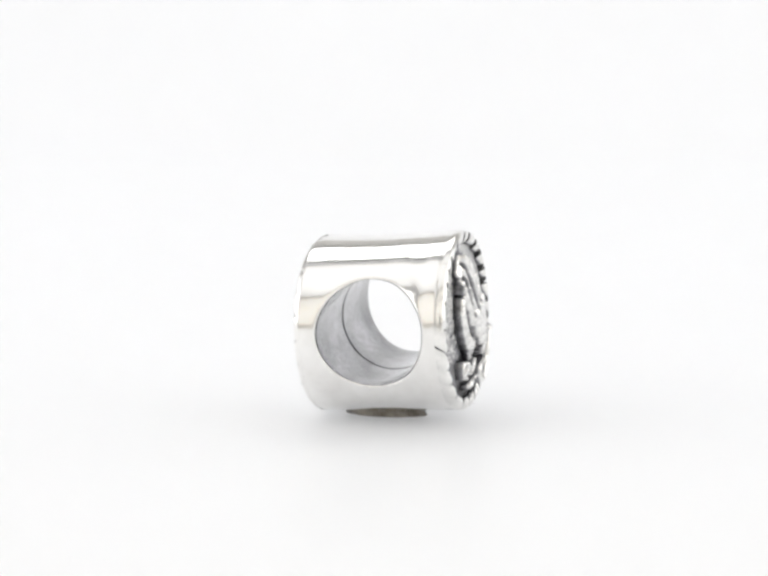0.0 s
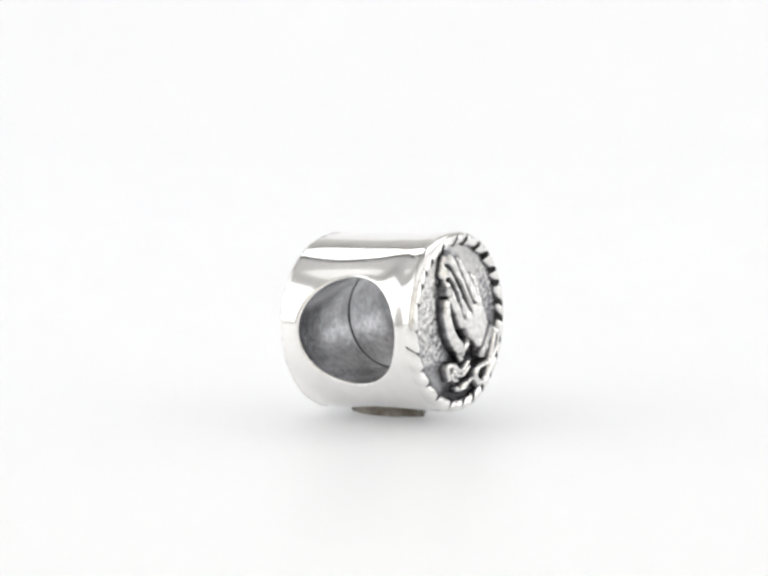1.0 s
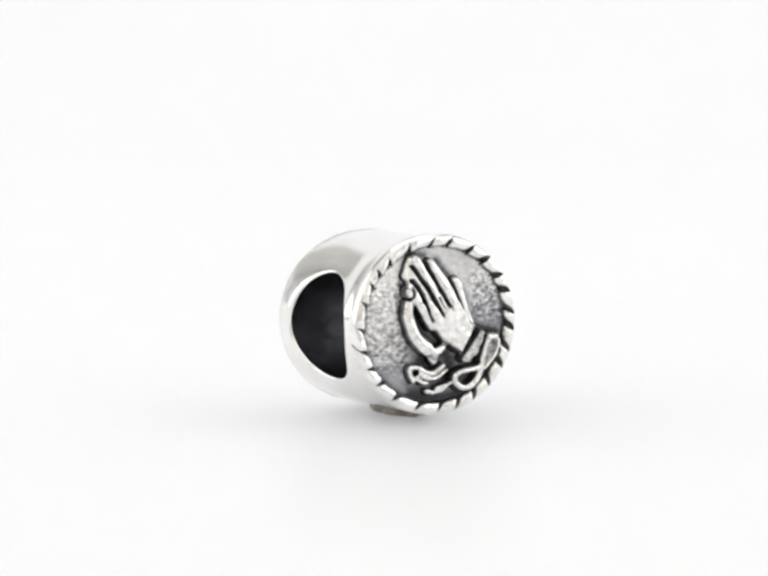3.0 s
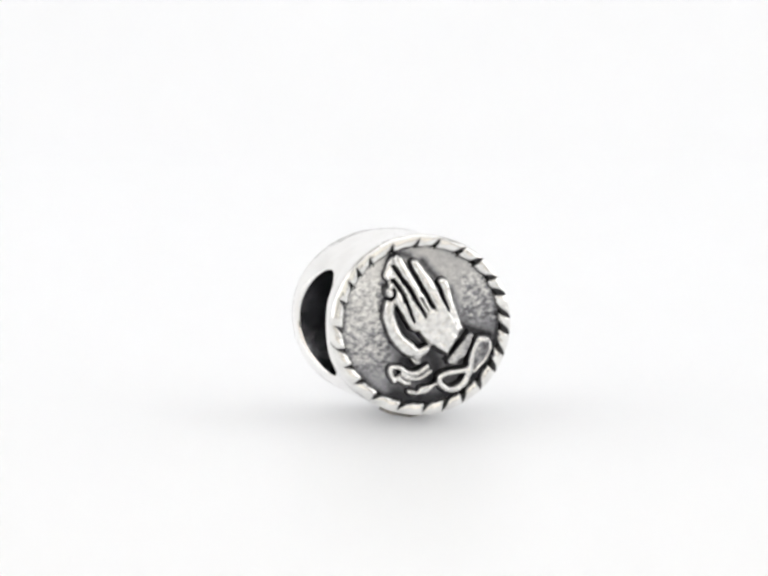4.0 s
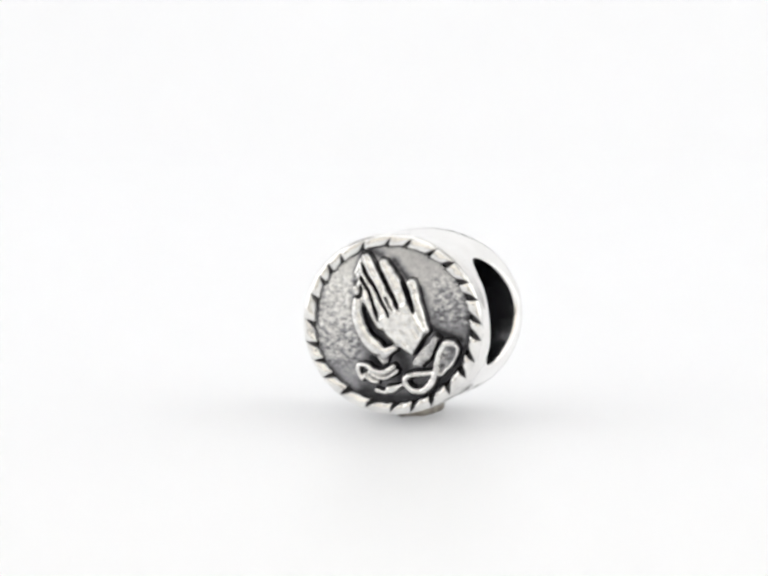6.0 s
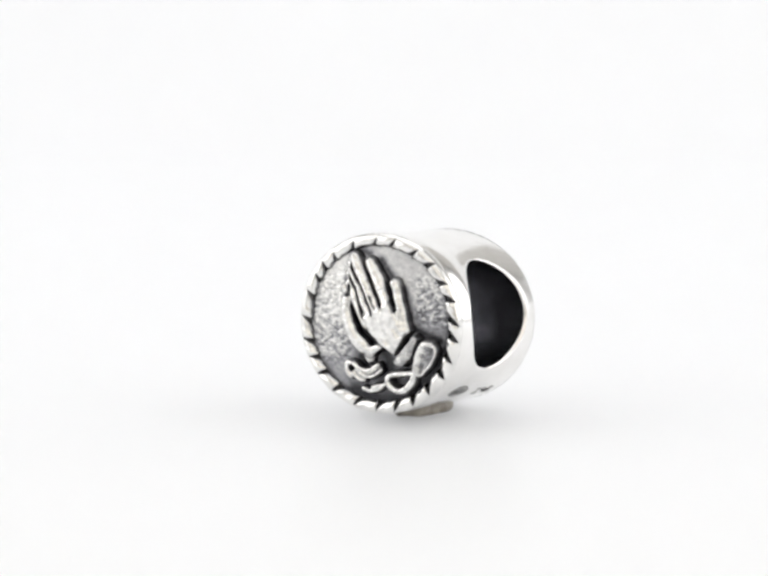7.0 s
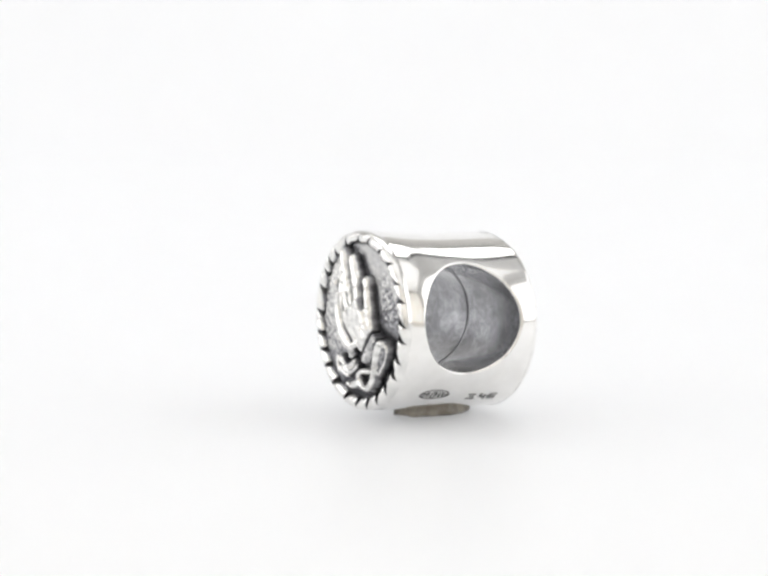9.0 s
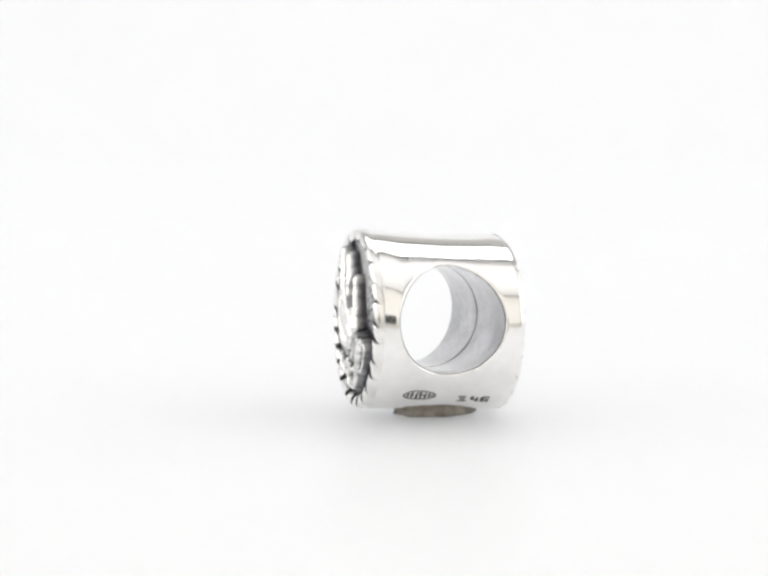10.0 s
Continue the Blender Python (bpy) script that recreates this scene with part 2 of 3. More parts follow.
def end_frame(end):
    """From rim space (x, z in the face, y outwards) to the bead; end -1 is the motif's face."""
    if end < 0:
        return BEAD @ Matrix.Translation((FACE_X, -FRONT + 0.45, FACE_Z)) @ Matrix.Rotation(math.pi, 4, "Z") @ Matrix.Diagonal((-OVAL, 1, 1, 1))
    return BEAD @ Matrix.Translation((0, HALF_BACK - 0.45, 0)) @ Matrix.Diagonal((-1, 1, 1, 1))


# where the cuts between the leaves start, degrees round the face
CUTS = (198, 182.6, 165, 152, 142, 130.5, 113, 95.2, 82, 65, 51, 35.7, 23.4, 9.6, -2, -15.4, -28, -43.4, -58, -71, -85.5, -102, -121, -136.6, -149.3)


def cut_shape(k):
    """Angle, width, sweep and reach of a cut: widest where the rim was carved deepest."""
    rng = random.Random(40 + k)
    d = CUTS[k % len(CUTS)]
    turn = (d + 180) % 360 - 180
    thin = math.exp(-((turn - 98) / 30) ** 2)
    width = 0.25 + 0.05 * math.cos(radians(turn - 10)) - 0.13 * thin + rng.uniform(-0.02, 0.03)
    return radians(d), width / 4.1, radians(10 + rng.uniform(-1.5, 1.5)), 0.65 + 0.08 * math.cos(radians(turn)) - 0.08 * thin - 0.10 * math.exp(-((turn + 90) / 40) ** 2) + rng.uniform(-0.05, 0.05)


def cut_edges(k, v):
    """The two edges of a cut at v across the rim; it closes to nothing at its tip."""
    a, w, sweep, reach = cut_shape(k)
    t = min(v / reach, 1)
    half = 0.5 * w * (0.45 + 0.75 * math.sin(math.pi * min(t * 1.1, 1))) * (1 - t ** 4)
    mid = a - sweep * (v ** 1.2) + radians(0.4) * math.sin(6 * v + k)
    return mid - half * 0.8, mid + half * 1.2


def leaf(k):
    """One swept leaf of the rim between two cuts: a pillowed strip whose inner edge is worn round."""
    rng = random.Random(k)
    bm, nu, nv = bmesh.new(), 12, 22
    polish_shade = bm.verts.layers.float.new("polish_shade")
    reach = (cut_shape(k)[3] + cut_shape(k + 1)[3]) / 2
    lean, ph = rng.uniform(0.03, 0.06), rng.uniform(0, 6)
    rows, grid = [], []
    for j in range(nv + 1):
        v = 0.03 + 0.97 * j / nv
        hi, lo = cut_edges(k, v)[0], cut_edges(k + 1, v)[1]
        if k == len(CUTS) - 1:
            lo -= 2 * math.pi
        fade = min(max((0.62 - v) / 0.25, 0), 1)
        row = []
        for i in range(nu + 1):
            u = i / nu
            a = lo + (hi - lo) * u
            p, nrm = rim_at(v)
            bulge = fade * (0.045 * (1 - abs(2 * u - 1) ** 3) + lean * (u - 0.4) + 0.012 * math.sin(9 * u + 7 * v + ph)) - 0.05 * (1 - min(v / 0.12, 1)) * abs(2 * u - 1) ** 2
            q = p + nrm * bulge
            row.append(Vector((q.x * math.cos(a), q.y, q.x * math.sin(a))))
            edge = min(u, 1 - u) * (hi - lo) * 4.1
            cutting = min(max((reach - v) / 0.2, 0), 1)
            # darker along the inner edge and beside the cuts
            grid.append(min(0.90, 0.40 + max(v - 0.11 - 0.12 * (1 - u) ** 2, 0) * 4.4) * (1 - 0.55 * cutting * max(0, 1 - edge / 0.05)) + 0.05 * math.sin(5 * u + ph))
        rows.append(row)
    vs = sheet(bm, rows)
    for w, g in zip((w for row in vs for w in row), grid):
        w[polish_shade] = min(max(g, 0), 1)
    smooth(bm)
    edge = [e for e in bm.edges if e.is_boundary]
    for e in edge:
        e.smooth = False
    low = bmesh.ops.extrude_edge_only(bm, edges=edge)
    for w in (g for g in low["geom"] if isinstance(g, bmesh.types.BMVert)):
        r = math.hypot(w.co.x, w.co.z)
        w.co = Vector((w.co.x * (r - 0.13) / r, w.co.y - 0.10, w.co.z * (r - 0.13) / r))
    bmesh.ops.recalc_face_normals(bm, faces=bm.faces)
    for f in (g for g in low["geom"] if isinstance(g, bmesh.types.BMFace)):
        f.smooth = False
        f.material_index = 1
    return bm


def rim_base(end):
    bm, n = bmesh.new(), 132
    rows = []
    for j in range(13):
        p, _ = rim_at(j / 12, 0.15)
        rows.append([(p.x * math.cos(2 * math.pi * k / n), p.y, p.x * math.sin(2 * math.pi * k / n)) for k in range(n)])
    sheet(bm, rows, closed=True)
    bm.transform(end_frame(end))
    bmesh.ops.recalc_face_normals(bm, faces=bm.faces)
    smooth(bm)
    return bm


# ---- the raised motif: two palms laid together, with cuffs, carved as strokes ----
def blurred(a, n, times=2):
    """A running mean over 2 n + 1 cells each way."""
    for _ in range(times):
        for axis in (0, 1):
            pad = [(n + 1, n) if k == axis else (0, 0) for k in (0, 1)]
            c = np.cumsum(np.pad(a, pad, mode="edge"), axis=axis)
            w = 2 * n + 1
            a = (c[w:] - c[:-w]) / w if axis == 0 else (c[:, w:] - c[:, :-w]) / w
    return a


def step(lo, hi, a):
    t = np.clip((a - lo) / (hi - lo), 0, 1)
    return t * t * (3 - 2 * t)


class Carving:
    """A height over the field, the highest of many rounded strokes and plates (x to the right, z up, millimetres)."""

    def __init__(self, half, cell):
        self.cell = cell
        self.xs = self.zs = np.arange(-half, half, cell)
        self.X, self.Z = np.meshgrid(self.xs, self.zs, indexing="ij")
        self.radius = np.hypot(self.X, self.Z)
        # a carver's unsteady line
        self.X = self.X + 0.035 * self.clouds(2.1, 7) + 0.022 * self.clouds(5.5, 27)
        self.Z = self.Z + 0.035 * self.clouds(2.1, 17) + 0.022 * self.clouds(5.5, 37)
        self.H = np.zeros_like(self.X)
        self.stain = np.zeros_like(self.X)
        self.dull = np.zeros_like(self.X)

    def clouds(self, fx, seed, fz=None):
        fz = fz or fx
        return np.array([[noise.noise(Vector((x * fx, z * fz, seed))) for z in self.zs] for x in self.xs])

    def near(self, a, b):
        dx, dz = b[0] - a[0], b[1] - a[1]
        t = np.clip(((self.X - a[0]) * dx + (self.Z - a[1]) * dz) / (dx * dx + dz * dz + 1e-9), 0, 1)
        return np.hypot(self.X - a[0] - t * dx, self.Z - a[1] - t * dz), t

    def lay(self, h, dull):
        self.dull = np.where(h > self.H, dull, self.dull)
        self.H = np.maximum(self.H, h)

    def stroke(self, points, r0, r1, h0, h1, flat=0.5, dull=0.0):
        """A rounded ridge along the points, its half width from r0 to r1 and its height from h0 to h1."""
        n = len(points) - 1
        for k, (a, b) in enumerate(zip(points, points[1:])):
            d, t = self.near(a, b)
            f = (k + t) / n
            r, h = 1.27 * (r0 + (r1 - r0) * f), h0 + (h1 - h0) * f
            self.lay(h * np.clip(1 - (d / r) ** 2, 0, None) ** flat, dull)

    def plate(self, points, h, edge, slope=(0, 0), dull=0.0):
        """A raised plate inside the closed outline, rounded over the width edge, leaning by slope."""
        inside, far = np.zeros(self.X.shape, bool), np.full(self.X.shape, 9.0)
        for a, b in zip(points, points[1:] + points[:1]):
            far = np.minimum(far, self.near(a, b)[0])
            if a[1] != b[1]:
                cross = (a[1] > self.Z) != (b[1] > self.Z)
                inside ^= cross & (self.X < (b[0] - a[0]) * (self.Z - a[1]) / (b[1] - a[1]) + a[0])
        t = np.clip(far / edge, 0, 1) * inside
        cx, cz = sum(p[0] for p in points) / len(points), sum(p[1] for p in points) / len(points)
        top = h + slope[0] * (self.X - cx) + slope[1] * (self.Z - cz)
        self.lay(top * np.sqrt(np.clip(1 - (1 - t) ** 2, 0, 1)), dull)

    def patina(self, points, r):
        """Blackened ground along the points."""
        for a, b in zip(points, points[1:]):
            d, _ = self.near(a, b)
            self.stain = np.maximum(self.stain, 1 - d / r)

    def groove(self, points, r, depth):
        """A cut along the points, deepest in its middle and running out at both ends."""
        cut, n = np.zeros_like(self.H), len(points) - 1
        for k, (a, b) in enumerate(zip(points, points[1:])):
            d, t = self.near(a, b)
            f = (k + t) / n
            w = r * (0.45 + 0.55 * np.sin(np.pi * np.clip(f * 0.8 + 0.2, 0, 1)) ** 0.5)
            cut = np.maximum(cut, np.clip(1 - (d / w) ** 2, 0, None))
        self.H = np.where(cut > 0, np.maximum(self.H - depth * cut, np.minimum(self.H, 0.04)), self.H)


def at(u, v):
    """A place on the face from the carver's drawing, 42.3 units to the millimetre."""
    return ((u - 828.5) / 42.3 / OVAL, (664.5 - v) / 42.3)


def line(*xy):
    """A smooth curve through the places given."""
    p = [Vector(at(x, y)) for x, y in zip(xy[::2], xy[1::2])]
    if len(p) < 3:
        return [tuple(q) for q in p]
    p = [2 * p[0] - p[1]] + p + [2 * p[-1] - p[-2]]
    out = []
    for a, b, c, d in zip(p, p[1:], p[2:], p[3:]):
        for t in (0, 0.25, 0.5, 0.75):
            out.append(tuple(0.5 * (2 * b + (c - a) * t + (2 * a - 5 * b + 4 * c - d) * t * t + (3 * b - a - 3 * c + d) * t ** 3)))
    return out + [tuple(p[-2])]


def outline(*xy):
    return [at(x, y) for x, y in zip(xy[::2], xy[1::2])]


def motif():
    c = Carving(3.90, 0.03)
    # far palm: finger ends, edge and wrist
    c.stroke(line(768, 524, 760, 540, 753, 560), 0.15, 0.13, 0.36, 0.30)
    c.stroke(line(764, 546, 760, 566), 0.15, 0.17, 0.42, 0.44)
    c.stroke(line(755, 590, 758, 596), 0.20, 0.20, 0.72, 0.70, 0.45)
    c.stroke(line(759, 616, 757, 640, 764, 666, 778, 692, 800, 712), 0.24, 0.33, 0.54, 0.64, 0.32)
    c.stroke(line(794, 708, 818, 719, 838, 712), 0.28, 0.18, 0.62, 0.50, 0.32)
    c.plate(outline(790, 712, 812, 716, 838, 712, 830, 728, 826, 746, 812, 752, 802, 736), 0.50, 0.25, (0, 0.1), 0.22)
    # near palm: the back from the knuckles to the wrist
    c.plate(outline(799, 646, 820, 632, 840, 622, 868, 602, 884, 622, 896, 645, 912, 673, 898, 704, 880, 731, 852, 714, 824, 691, 806, 668), 0.80, 0.32, (-0.02, 0.05))
    # fingers, longest first
    c.stroke(line(776, 526, 788, 550, 810, 590, 838, 640), 0.235, 0.34, 0.66, 0.84, 0.4)
    c.stroke(line(812, 538, 835, 574, 857, 612, 868, 640), 0.26, 0.46, 0.58, 0.82, 0.4)
    c.stroke(line(769, 555, 784, 584, 804, 618, 826, 652), 0.20, 0.30, 0.58, 0.78, 0.4)
    c.stroke(line(765, 580, 778, 606, 792, 632, 812, 662), 0.19, 0.30, 0.54, 0.74, 0.4)
    # thumb standing up behind
    c.stroke(line(875, 582, 881, 606, 892, 640, 903, 672), 0.23, 0.24, 0.52, 0.62, 0.4)
    c.stroke(line(872, 578, 877, 586), 0.26, 0.24, 0.54, 0.52, 0.4)
    # near cuff: the plain band, the sleeve and the ribbon that loops below
    c.plate(outline(926, 675, 938, 686, 931, 705, 917, 733, 899, 750, 879, 747, 874, 737, 897, 709), 0.66, 0.15, (0.0, 0.05), 0.24)
    c.plate(outline(953, 694, 970, 699, 974, 714, 960, 742, 934, 767, 929, 750, 936, 722), 0.46, 0.13, (0, 0), 0.46)
    c.stroke(line(956, 695, 970, 702, 972, 716, 960, 740, 938, 763), 0.10, 0.09, 0.60, 0.52, 0.4)
    c.stroke(line(962, 697, 948, 697, 937, 714, 929, 742, 926, 762, 915, 784, 897, 797, 877, 796, 865, 785, 864, 772, 879, 764, 898, 762, 920, 758), 0.19, 0.17, 0.72, 0.66, 0.4)
    # far cuff: a rolled edge and its folds
    c.stroke(line(772, 748, 761, 750, 761, 764, 768, 777), 0.15, 0.13, 0.50, 0.46, 0.4)
    c.plate(outline(776, 752, 800, 766, 836, 752, 846, 760, 822, 776, 800, 784, 780, 774), 0.34, 0.15, (0, 0), 0.5)
    c.stroke(line(780, 749, 794, 759, 815, 762, 838, 749), 0.15, 0.14, 0.58, 0.54, 0.4)
    c.stroke(line(784, 763, 802, 773, 822, 774, 846, 759), 0.105, 0.10, 0.50, 0.48, 0.4)
    c.stroke(line(776, 771, 788, 781, 801, 784), 0.14, 0.11, 0.48, 0.42, 0.4)
    c.stroke(line(800, 801, 818, 804, 838, 798, 853, 788), 0.14, 0.12, 0.46, 0.46, 0.4)
    c.stroke(line(826, 797, 842, 792), 0.17, 0.14, 0.48, 0.46, 0.4)
    # creases between the fingers
    c.groove(line(798, 532, 812, 560, 832, 596, 848, 626), 0.075, 0.62)
    c.groove(line(768, 540, 780, 562, 802, 592, 830, 645), 0.085, 0.62)
    c.groove(line(766, 568, 786, 598, 807, 655), 0.075, 0.55)
    c.groove(line(856, 574, 866, 598, 881, 634), 0.11, 0.62)
    c.groove(line(766, 584, 768, 596, 762, 608, 750, 606), 0.05, 0.45)
    c.groove(line(822, 606, 836, 632), 0.055, 0.30)
    c.groove(line(842, 612, 852, 634), 0.10, 0.16)
    # knuckles, folds of the skin and stitches
    for x, y in ((790, 612), (806, 606), (786, 590), (826, 588), (798, 566), (848, 592)):
        c.groove(line(x - 5, y + 3, x + 5, y - 3), 0.06, 0.07)
    c.groove(line(863, 690, 868, 704), 0.13, 0.10)
    c.groove(line(884, 668, 894, 686), 0.12, 0.09)
    c.groove(line(913, 678, 896, 704, 876, 730), 0.05, 0.22)
    c.groove(line(936, 690, 928, 712, 916, 738, 904, 750), 0.05, 0.25)
    for x, y in ((894, 742), (906, 736), (903, 722), (918, 716), (920, 700), (930, 692), (948, 722), (942, 744), (960, 712)):
        c.groove(line(x - 3, y + 2, x + 3, y - 1), 0.10, 0.09)
    c.groove(line(804, 728, 816, 738, 826, 734), 0.07, 0.10)
    # blackened hollows round the figure
    c.patina(line(772, 622, 784, 660, 806, 692, 835, 712), 0.55)
    c.patina(line(846, 722, 858, 745, 850, 772), 0.55)
    c.patina(line(790, 736, 800, 744), 0.5)
    c.patina(line(762, 518, 751, 550, 747, 600, 749, 650, 762, 700), 0.30)
    c.patina(line(785, 515, 805, 520), 0.35)
    c.patina(line(880, 812, 925, 800, 962, 768, 984, 715), 0.60)
    c.patina(line(770, 808, 830, 822, 900, 815), 0.55)
    c.patina(line(832, 532, 866, 572), 0.40)
    c.patina(line(890, 590, 900, 640, 920, 670, 975, 690), 0.32)
    c.H = blurred(c.H, 1, 1)
    return c


def face_mesh(c, heights, polish_shades, keep):
    """One height field over the cells kept, with the polish and painted shade of each place."""
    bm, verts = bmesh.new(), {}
    polish_shade = bm.verts.layers.float.new("polish_shade")
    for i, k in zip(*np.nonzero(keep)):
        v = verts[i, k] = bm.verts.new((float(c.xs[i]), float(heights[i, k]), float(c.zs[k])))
        v[polish_shade] = float(polish_shades[i, k])
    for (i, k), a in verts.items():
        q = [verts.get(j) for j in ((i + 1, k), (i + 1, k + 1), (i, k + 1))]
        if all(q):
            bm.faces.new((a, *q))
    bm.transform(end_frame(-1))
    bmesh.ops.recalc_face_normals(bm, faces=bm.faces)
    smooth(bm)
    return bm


def medallion():
    """The sunk, gritty ground and the raised motif, both blackened and polished back, with light and shade mixed into
    the tone.
    """
    c = motif()
    X, Z, r = c.X, c.Z, c.radius
    dish = 0.24 + 0.13 * (1 - (r / 3.85) ** 2)
    soft, fine = c.clouds(0.9, 4.1), c.clouds(11, 9)
    grit = c.clouds(4.4, 0.3, 6.0) + 0.6 * c.clouds(8.5, 2.7, 11.5)
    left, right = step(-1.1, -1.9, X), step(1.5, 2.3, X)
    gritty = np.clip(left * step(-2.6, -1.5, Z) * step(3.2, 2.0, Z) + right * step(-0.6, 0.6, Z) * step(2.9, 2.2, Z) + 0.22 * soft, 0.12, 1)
    # the ground's head-on sheen put into its colour: lighter upwards and to the left
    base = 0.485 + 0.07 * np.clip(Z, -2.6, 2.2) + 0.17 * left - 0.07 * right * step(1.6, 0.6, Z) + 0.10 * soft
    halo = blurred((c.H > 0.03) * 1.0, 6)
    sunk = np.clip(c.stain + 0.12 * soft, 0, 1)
    # darker by the motif, in the stained hollows and inside the rim
    polish_shade = base + 0.34 * grit * gritty + 0.05 * fine - 0.08 * halo - 0.30 * step(0.35, 1.0, sunk) - 0.08 * step(0, 0.5, sunk) - 0.20 * step(3.58, 3.84, r) * (1 - 0.6 * step(0.5, 2.5, Z))
    ground = face_mesh(c, dish + 0.045 * grit * gritty + 0.012 * fine, np.clip(polish_shade, 0.06, 0.97), r < 3.87)
    # the motif: bright heights, patina and painted shade black down its flanks and creases
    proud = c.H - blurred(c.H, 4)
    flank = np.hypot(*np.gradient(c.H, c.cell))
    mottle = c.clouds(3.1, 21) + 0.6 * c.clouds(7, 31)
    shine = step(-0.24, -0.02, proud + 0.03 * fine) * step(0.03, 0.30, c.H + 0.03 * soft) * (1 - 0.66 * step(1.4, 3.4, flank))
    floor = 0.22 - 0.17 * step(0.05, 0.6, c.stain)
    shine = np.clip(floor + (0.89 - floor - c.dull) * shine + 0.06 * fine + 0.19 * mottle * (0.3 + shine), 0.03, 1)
    rise = dish + 1.02 * c.H - 0.04 + (0.010 * c.clouds(4, 3) + 0.010 * fine) * step(0.1, 0.3, c.H)
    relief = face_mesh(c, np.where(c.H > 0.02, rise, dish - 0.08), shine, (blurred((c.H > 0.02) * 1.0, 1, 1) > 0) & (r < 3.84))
    return ground, relief


def hallmark(side, y, phi, w, h, name, bm_fill, parent, label):
    """A struck mark, laid on the barrel; bm_fill draws flat shapes (u along the barrel, v round it)."""
    bm = bmesh.new()
    bm_fill(bm)
    for v in bm.verts:
        yy = y - v.co.x * w * side * -1
        ph = phi + v.co.y * h / R
        v.co = on_barrel(yy, ph, side, 0.006 + v.co.z)
    bm.transform(BEAD)
    bmesh.ops.recalc_face_normals(bm, faces=bm.faces)
    part(name, bm, BLACK, parent, label)


def bars(bm, boxes):
    for x0, z0, x1, z1 in boxes:
        n = 4
        top = [[bm.verts.new((x0 + (x1 - x0) * i / n, z0 + (z1 - z0) * j, 0.004)) for i in range(n + 1)] for j in (0, 1)]
        for i in range(n):
            bm.faces.new((top[0][i], top[0][i + 1], top[1][i + 1], top[1][i]))


def oval_mark(bm):
    n = 28
    for r0, r1 in ((1.0, 0.86),):
        a = [bm.verts.new((r0 * math.cos(2 * math.pi * k / n), r0 * math.sin(2 * math.pi * k / n), 0.004)) for k in range(n)]
        b = [bm.verts.new((r1 * math.cos(2 * math.pi * k / n), r1 * math.sin(2 * math.pi * k / n), 0.004)) for k in range(n)]
        for k in range(n):
            j = (k + 1) % n
            bm.faces.new((a[k], a[j], b[j], b[k]))
    bars(bm, [(-0.75, -0.42, -0.62, 0.40), (-0.56, -0.10, -0.30, 0.16), (-0.50, -0.55, -0.38, 0.60), (-0.22, -0.66, -0.10, 0.30), (-0.16, 0.42, 0.20, 0.60),
              (0.0, -0.50, 0.14, 0.34), (0.18, -0.20, 0.44, 0.02), (0.30, -0.60, 0.42, 0.55), (0.52, -0.40, 0.64, 0.42), (-0.30, -0.80, 0.30, -0.70), (0.66, -0.12, 0.80, 0.10)])


def number_bars(bm):
    bars(bm, [(-1, 0.6, -0.5, 1), (-0.85, -0.2, -0.55, 0.15), (-1, -1, -0.4, -0.6), (-0.2, -0.3, 0.0, 1), (-0.2, -0.3, 0.3, 0.0), (0.15, -1, 0.32, 0.6),
              (0.5, 0.6, 1, 1), (0.45, -1, 0.62, 0.6), (0.5, -0.25, 1, 0.1), (0.85, -1, 1.0, 0.0), (0.5, -1, 1.0, -0.7)])


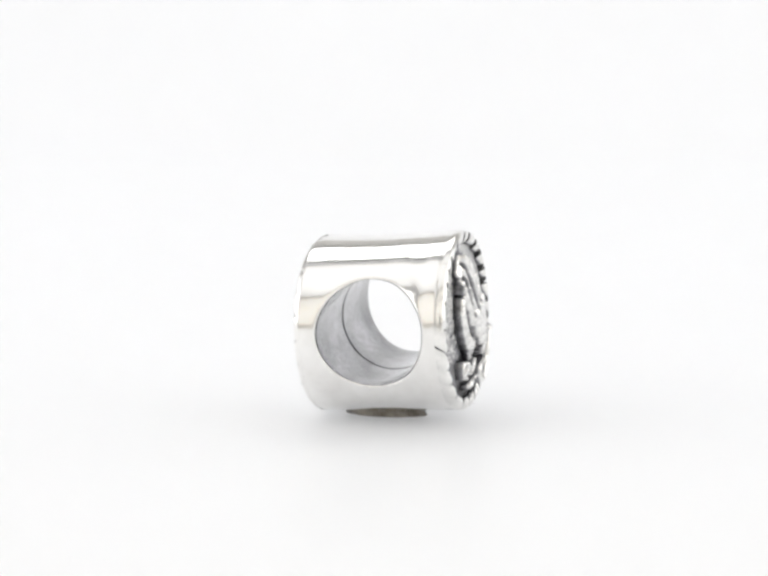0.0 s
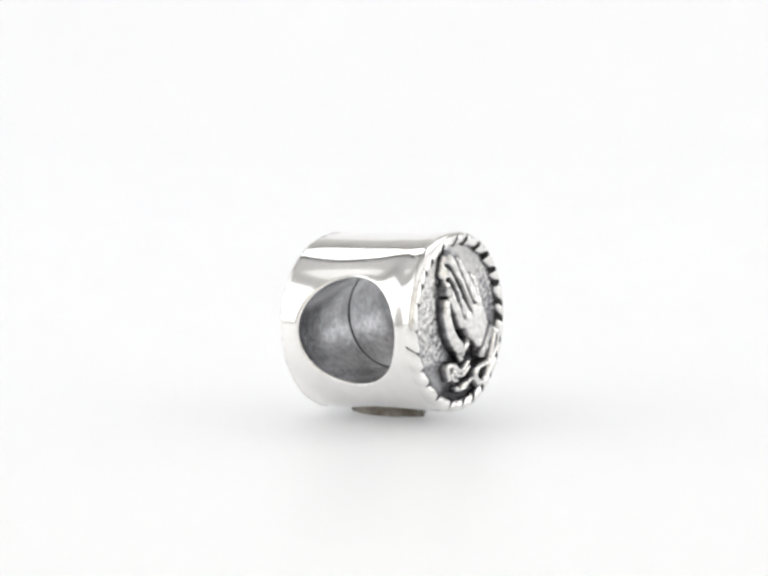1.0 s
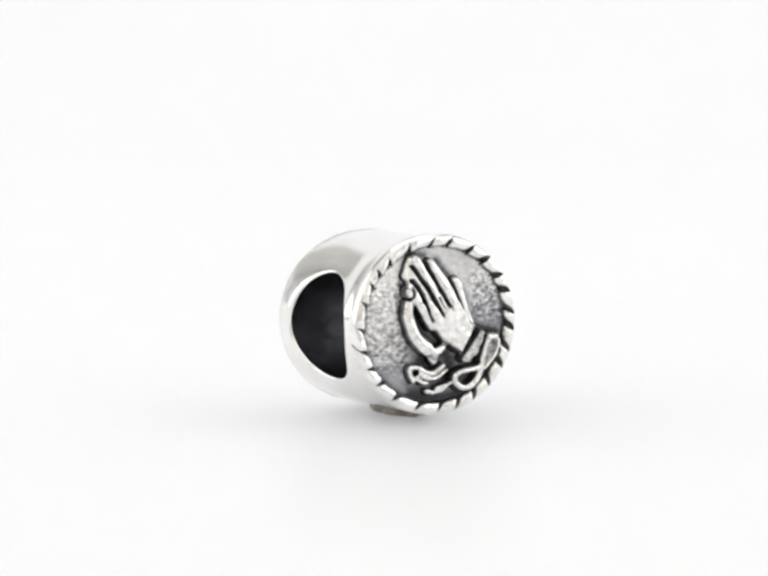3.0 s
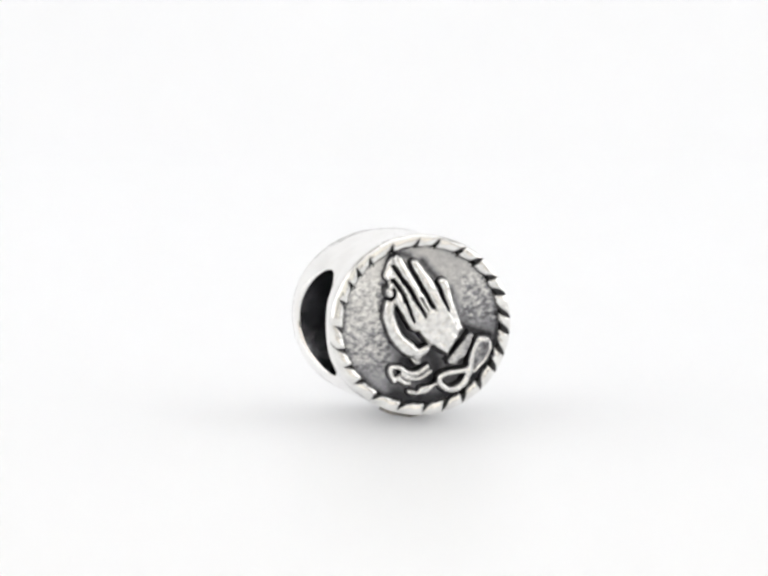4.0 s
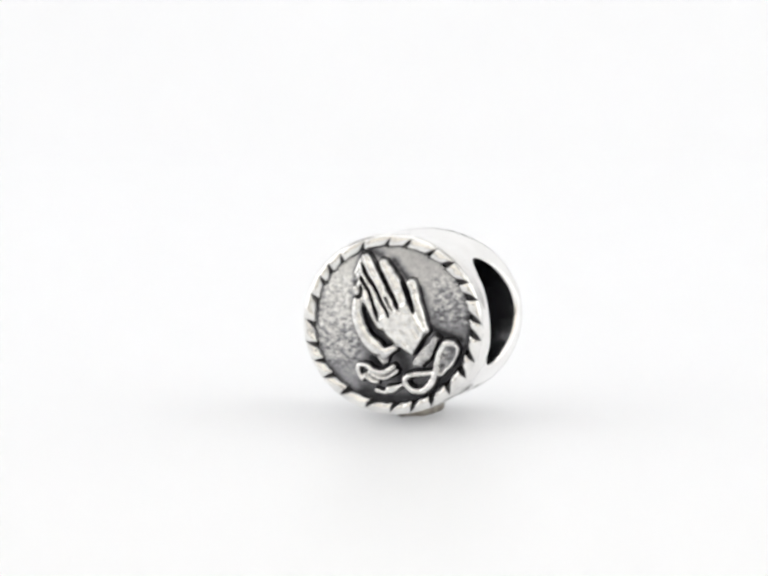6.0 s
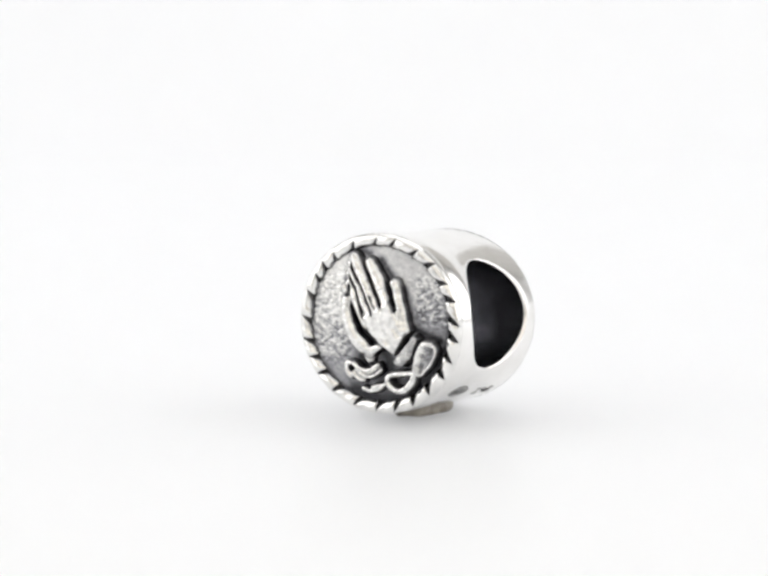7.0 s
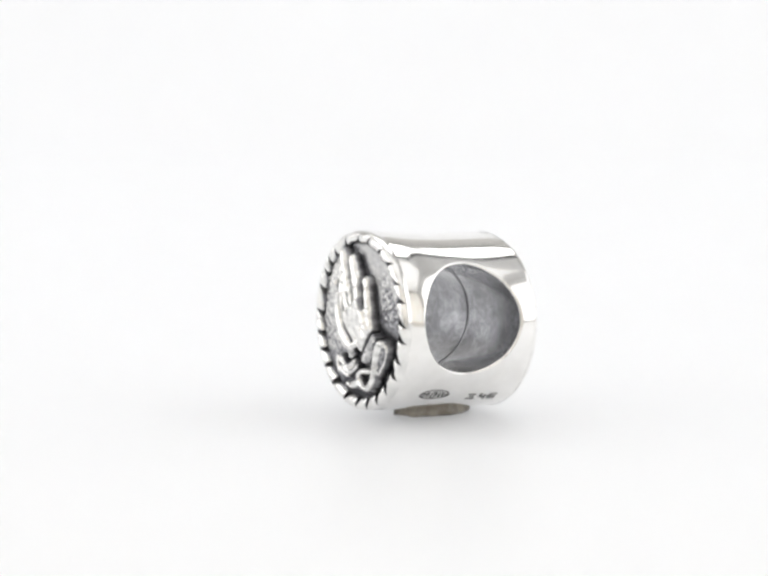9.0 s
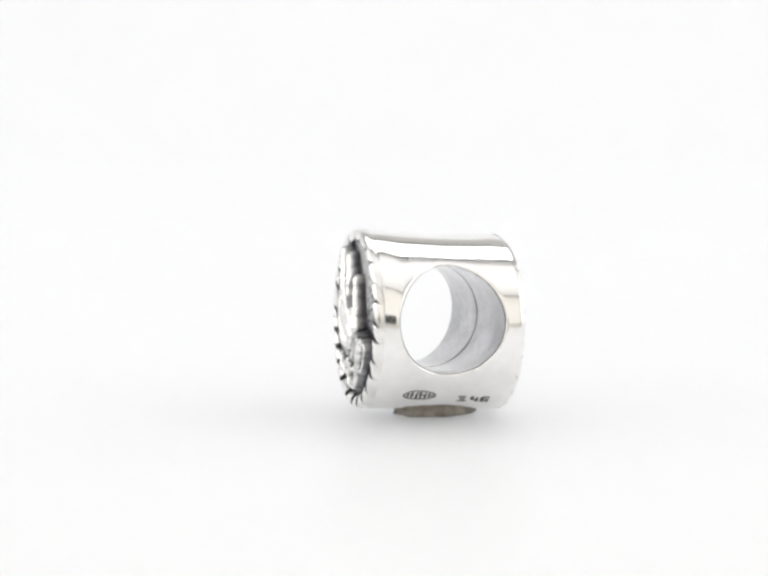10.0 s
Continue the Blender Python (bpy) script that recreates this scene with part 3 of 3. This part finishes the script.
def charm_bead():
    root = new("charm_bead")
    tagged(root, "polished silver barrel charm bead with a praying-palms medallion", "charm bead")
    part("body", bead_body(), SILVER, root, "mirror-polished silver barrel with a round threading hole")
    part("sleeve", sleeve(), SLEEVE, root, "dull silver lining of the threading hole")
    part("back_plate", back_plate(), SILVER, root)
    ground, relief = medallion()
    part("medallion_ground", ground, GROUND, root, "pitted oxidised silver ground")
    ring = part("rim", rim_base(-1), BLACK, root, "blackened rim under the leaves")
    to = end_frame(-1)
    to.translation *= MM
    for k in range(len(CUTS)):
        ob = part("rim_leaf", leaf(k), [LEAF, BLACK], ring)
        ob.matrix_local = to
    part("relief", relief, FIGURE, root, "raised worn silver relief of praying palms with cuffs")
    hallmark(1, -0.25, radians(-47.4), 0.84, 0.40, "oval_stamp", oval_mark, root, "small struck oval maker's mark")
    hallmark(1, 2.55, radians(-50.8), 0.80, 0.26, "number_stamp", number_bars, root, "small struck fineness mark")
    return root


def adhesive():
    """A flattened pat of putty that keeps the bead from rolling."""
    bm, n, rows = bmesh.new(), 64, []
    for j, (s, h) in enumerate([(0.0, 0.0), (0.97, 0.0), (1.02, 0.06), (1.0, 0.25), (0.93, 0.50), (0.80, 0.62)]):
        row = []
        for k in range(n):
            a = 2 * math.pi * k / n
            w = 1 + 0.12 * noise.noise(Vector((math.cos(a) * 2, math.sin(a) * 2, h * 2))) + 0.07 * noise.noise(Vector((math.cos(a) * 7, math.sin(a) * 7, h * 6)))
            x, y = 1.18 * s * w * math.cos(a), 1.30 + 2.0 * s * w * math.sin(a)
            row.append((x, y, h + 0.01))
        rows.append(row)
    vs = sheet(bm, rows, closed=True)
    bmesh.ops.remove_doubles(bm, verts=bm.verts, dist=0.0001)
    bm.faces.new([v for v in vs[-1]])
    bmesh.ops.recalc_face_normals(bm, faces=bm.faces)
    smooth(bm)
    ob = part("adhesive_putty", bm, PUTTY)
    return tagged(ob, "pressed pat of grey-brown putty under the bead", "putty")


bead = charm_bead()
putty = adhesive()


# ---- the turntable's steady turn ----
def motions():
    rows = [(t / 2, pose(0, 0, 0, 0, 0, -15.0 * (t / 2 - 5))) for t in range(21)]
    walk(bead, rows)
    walk(putty, rows)


motions()
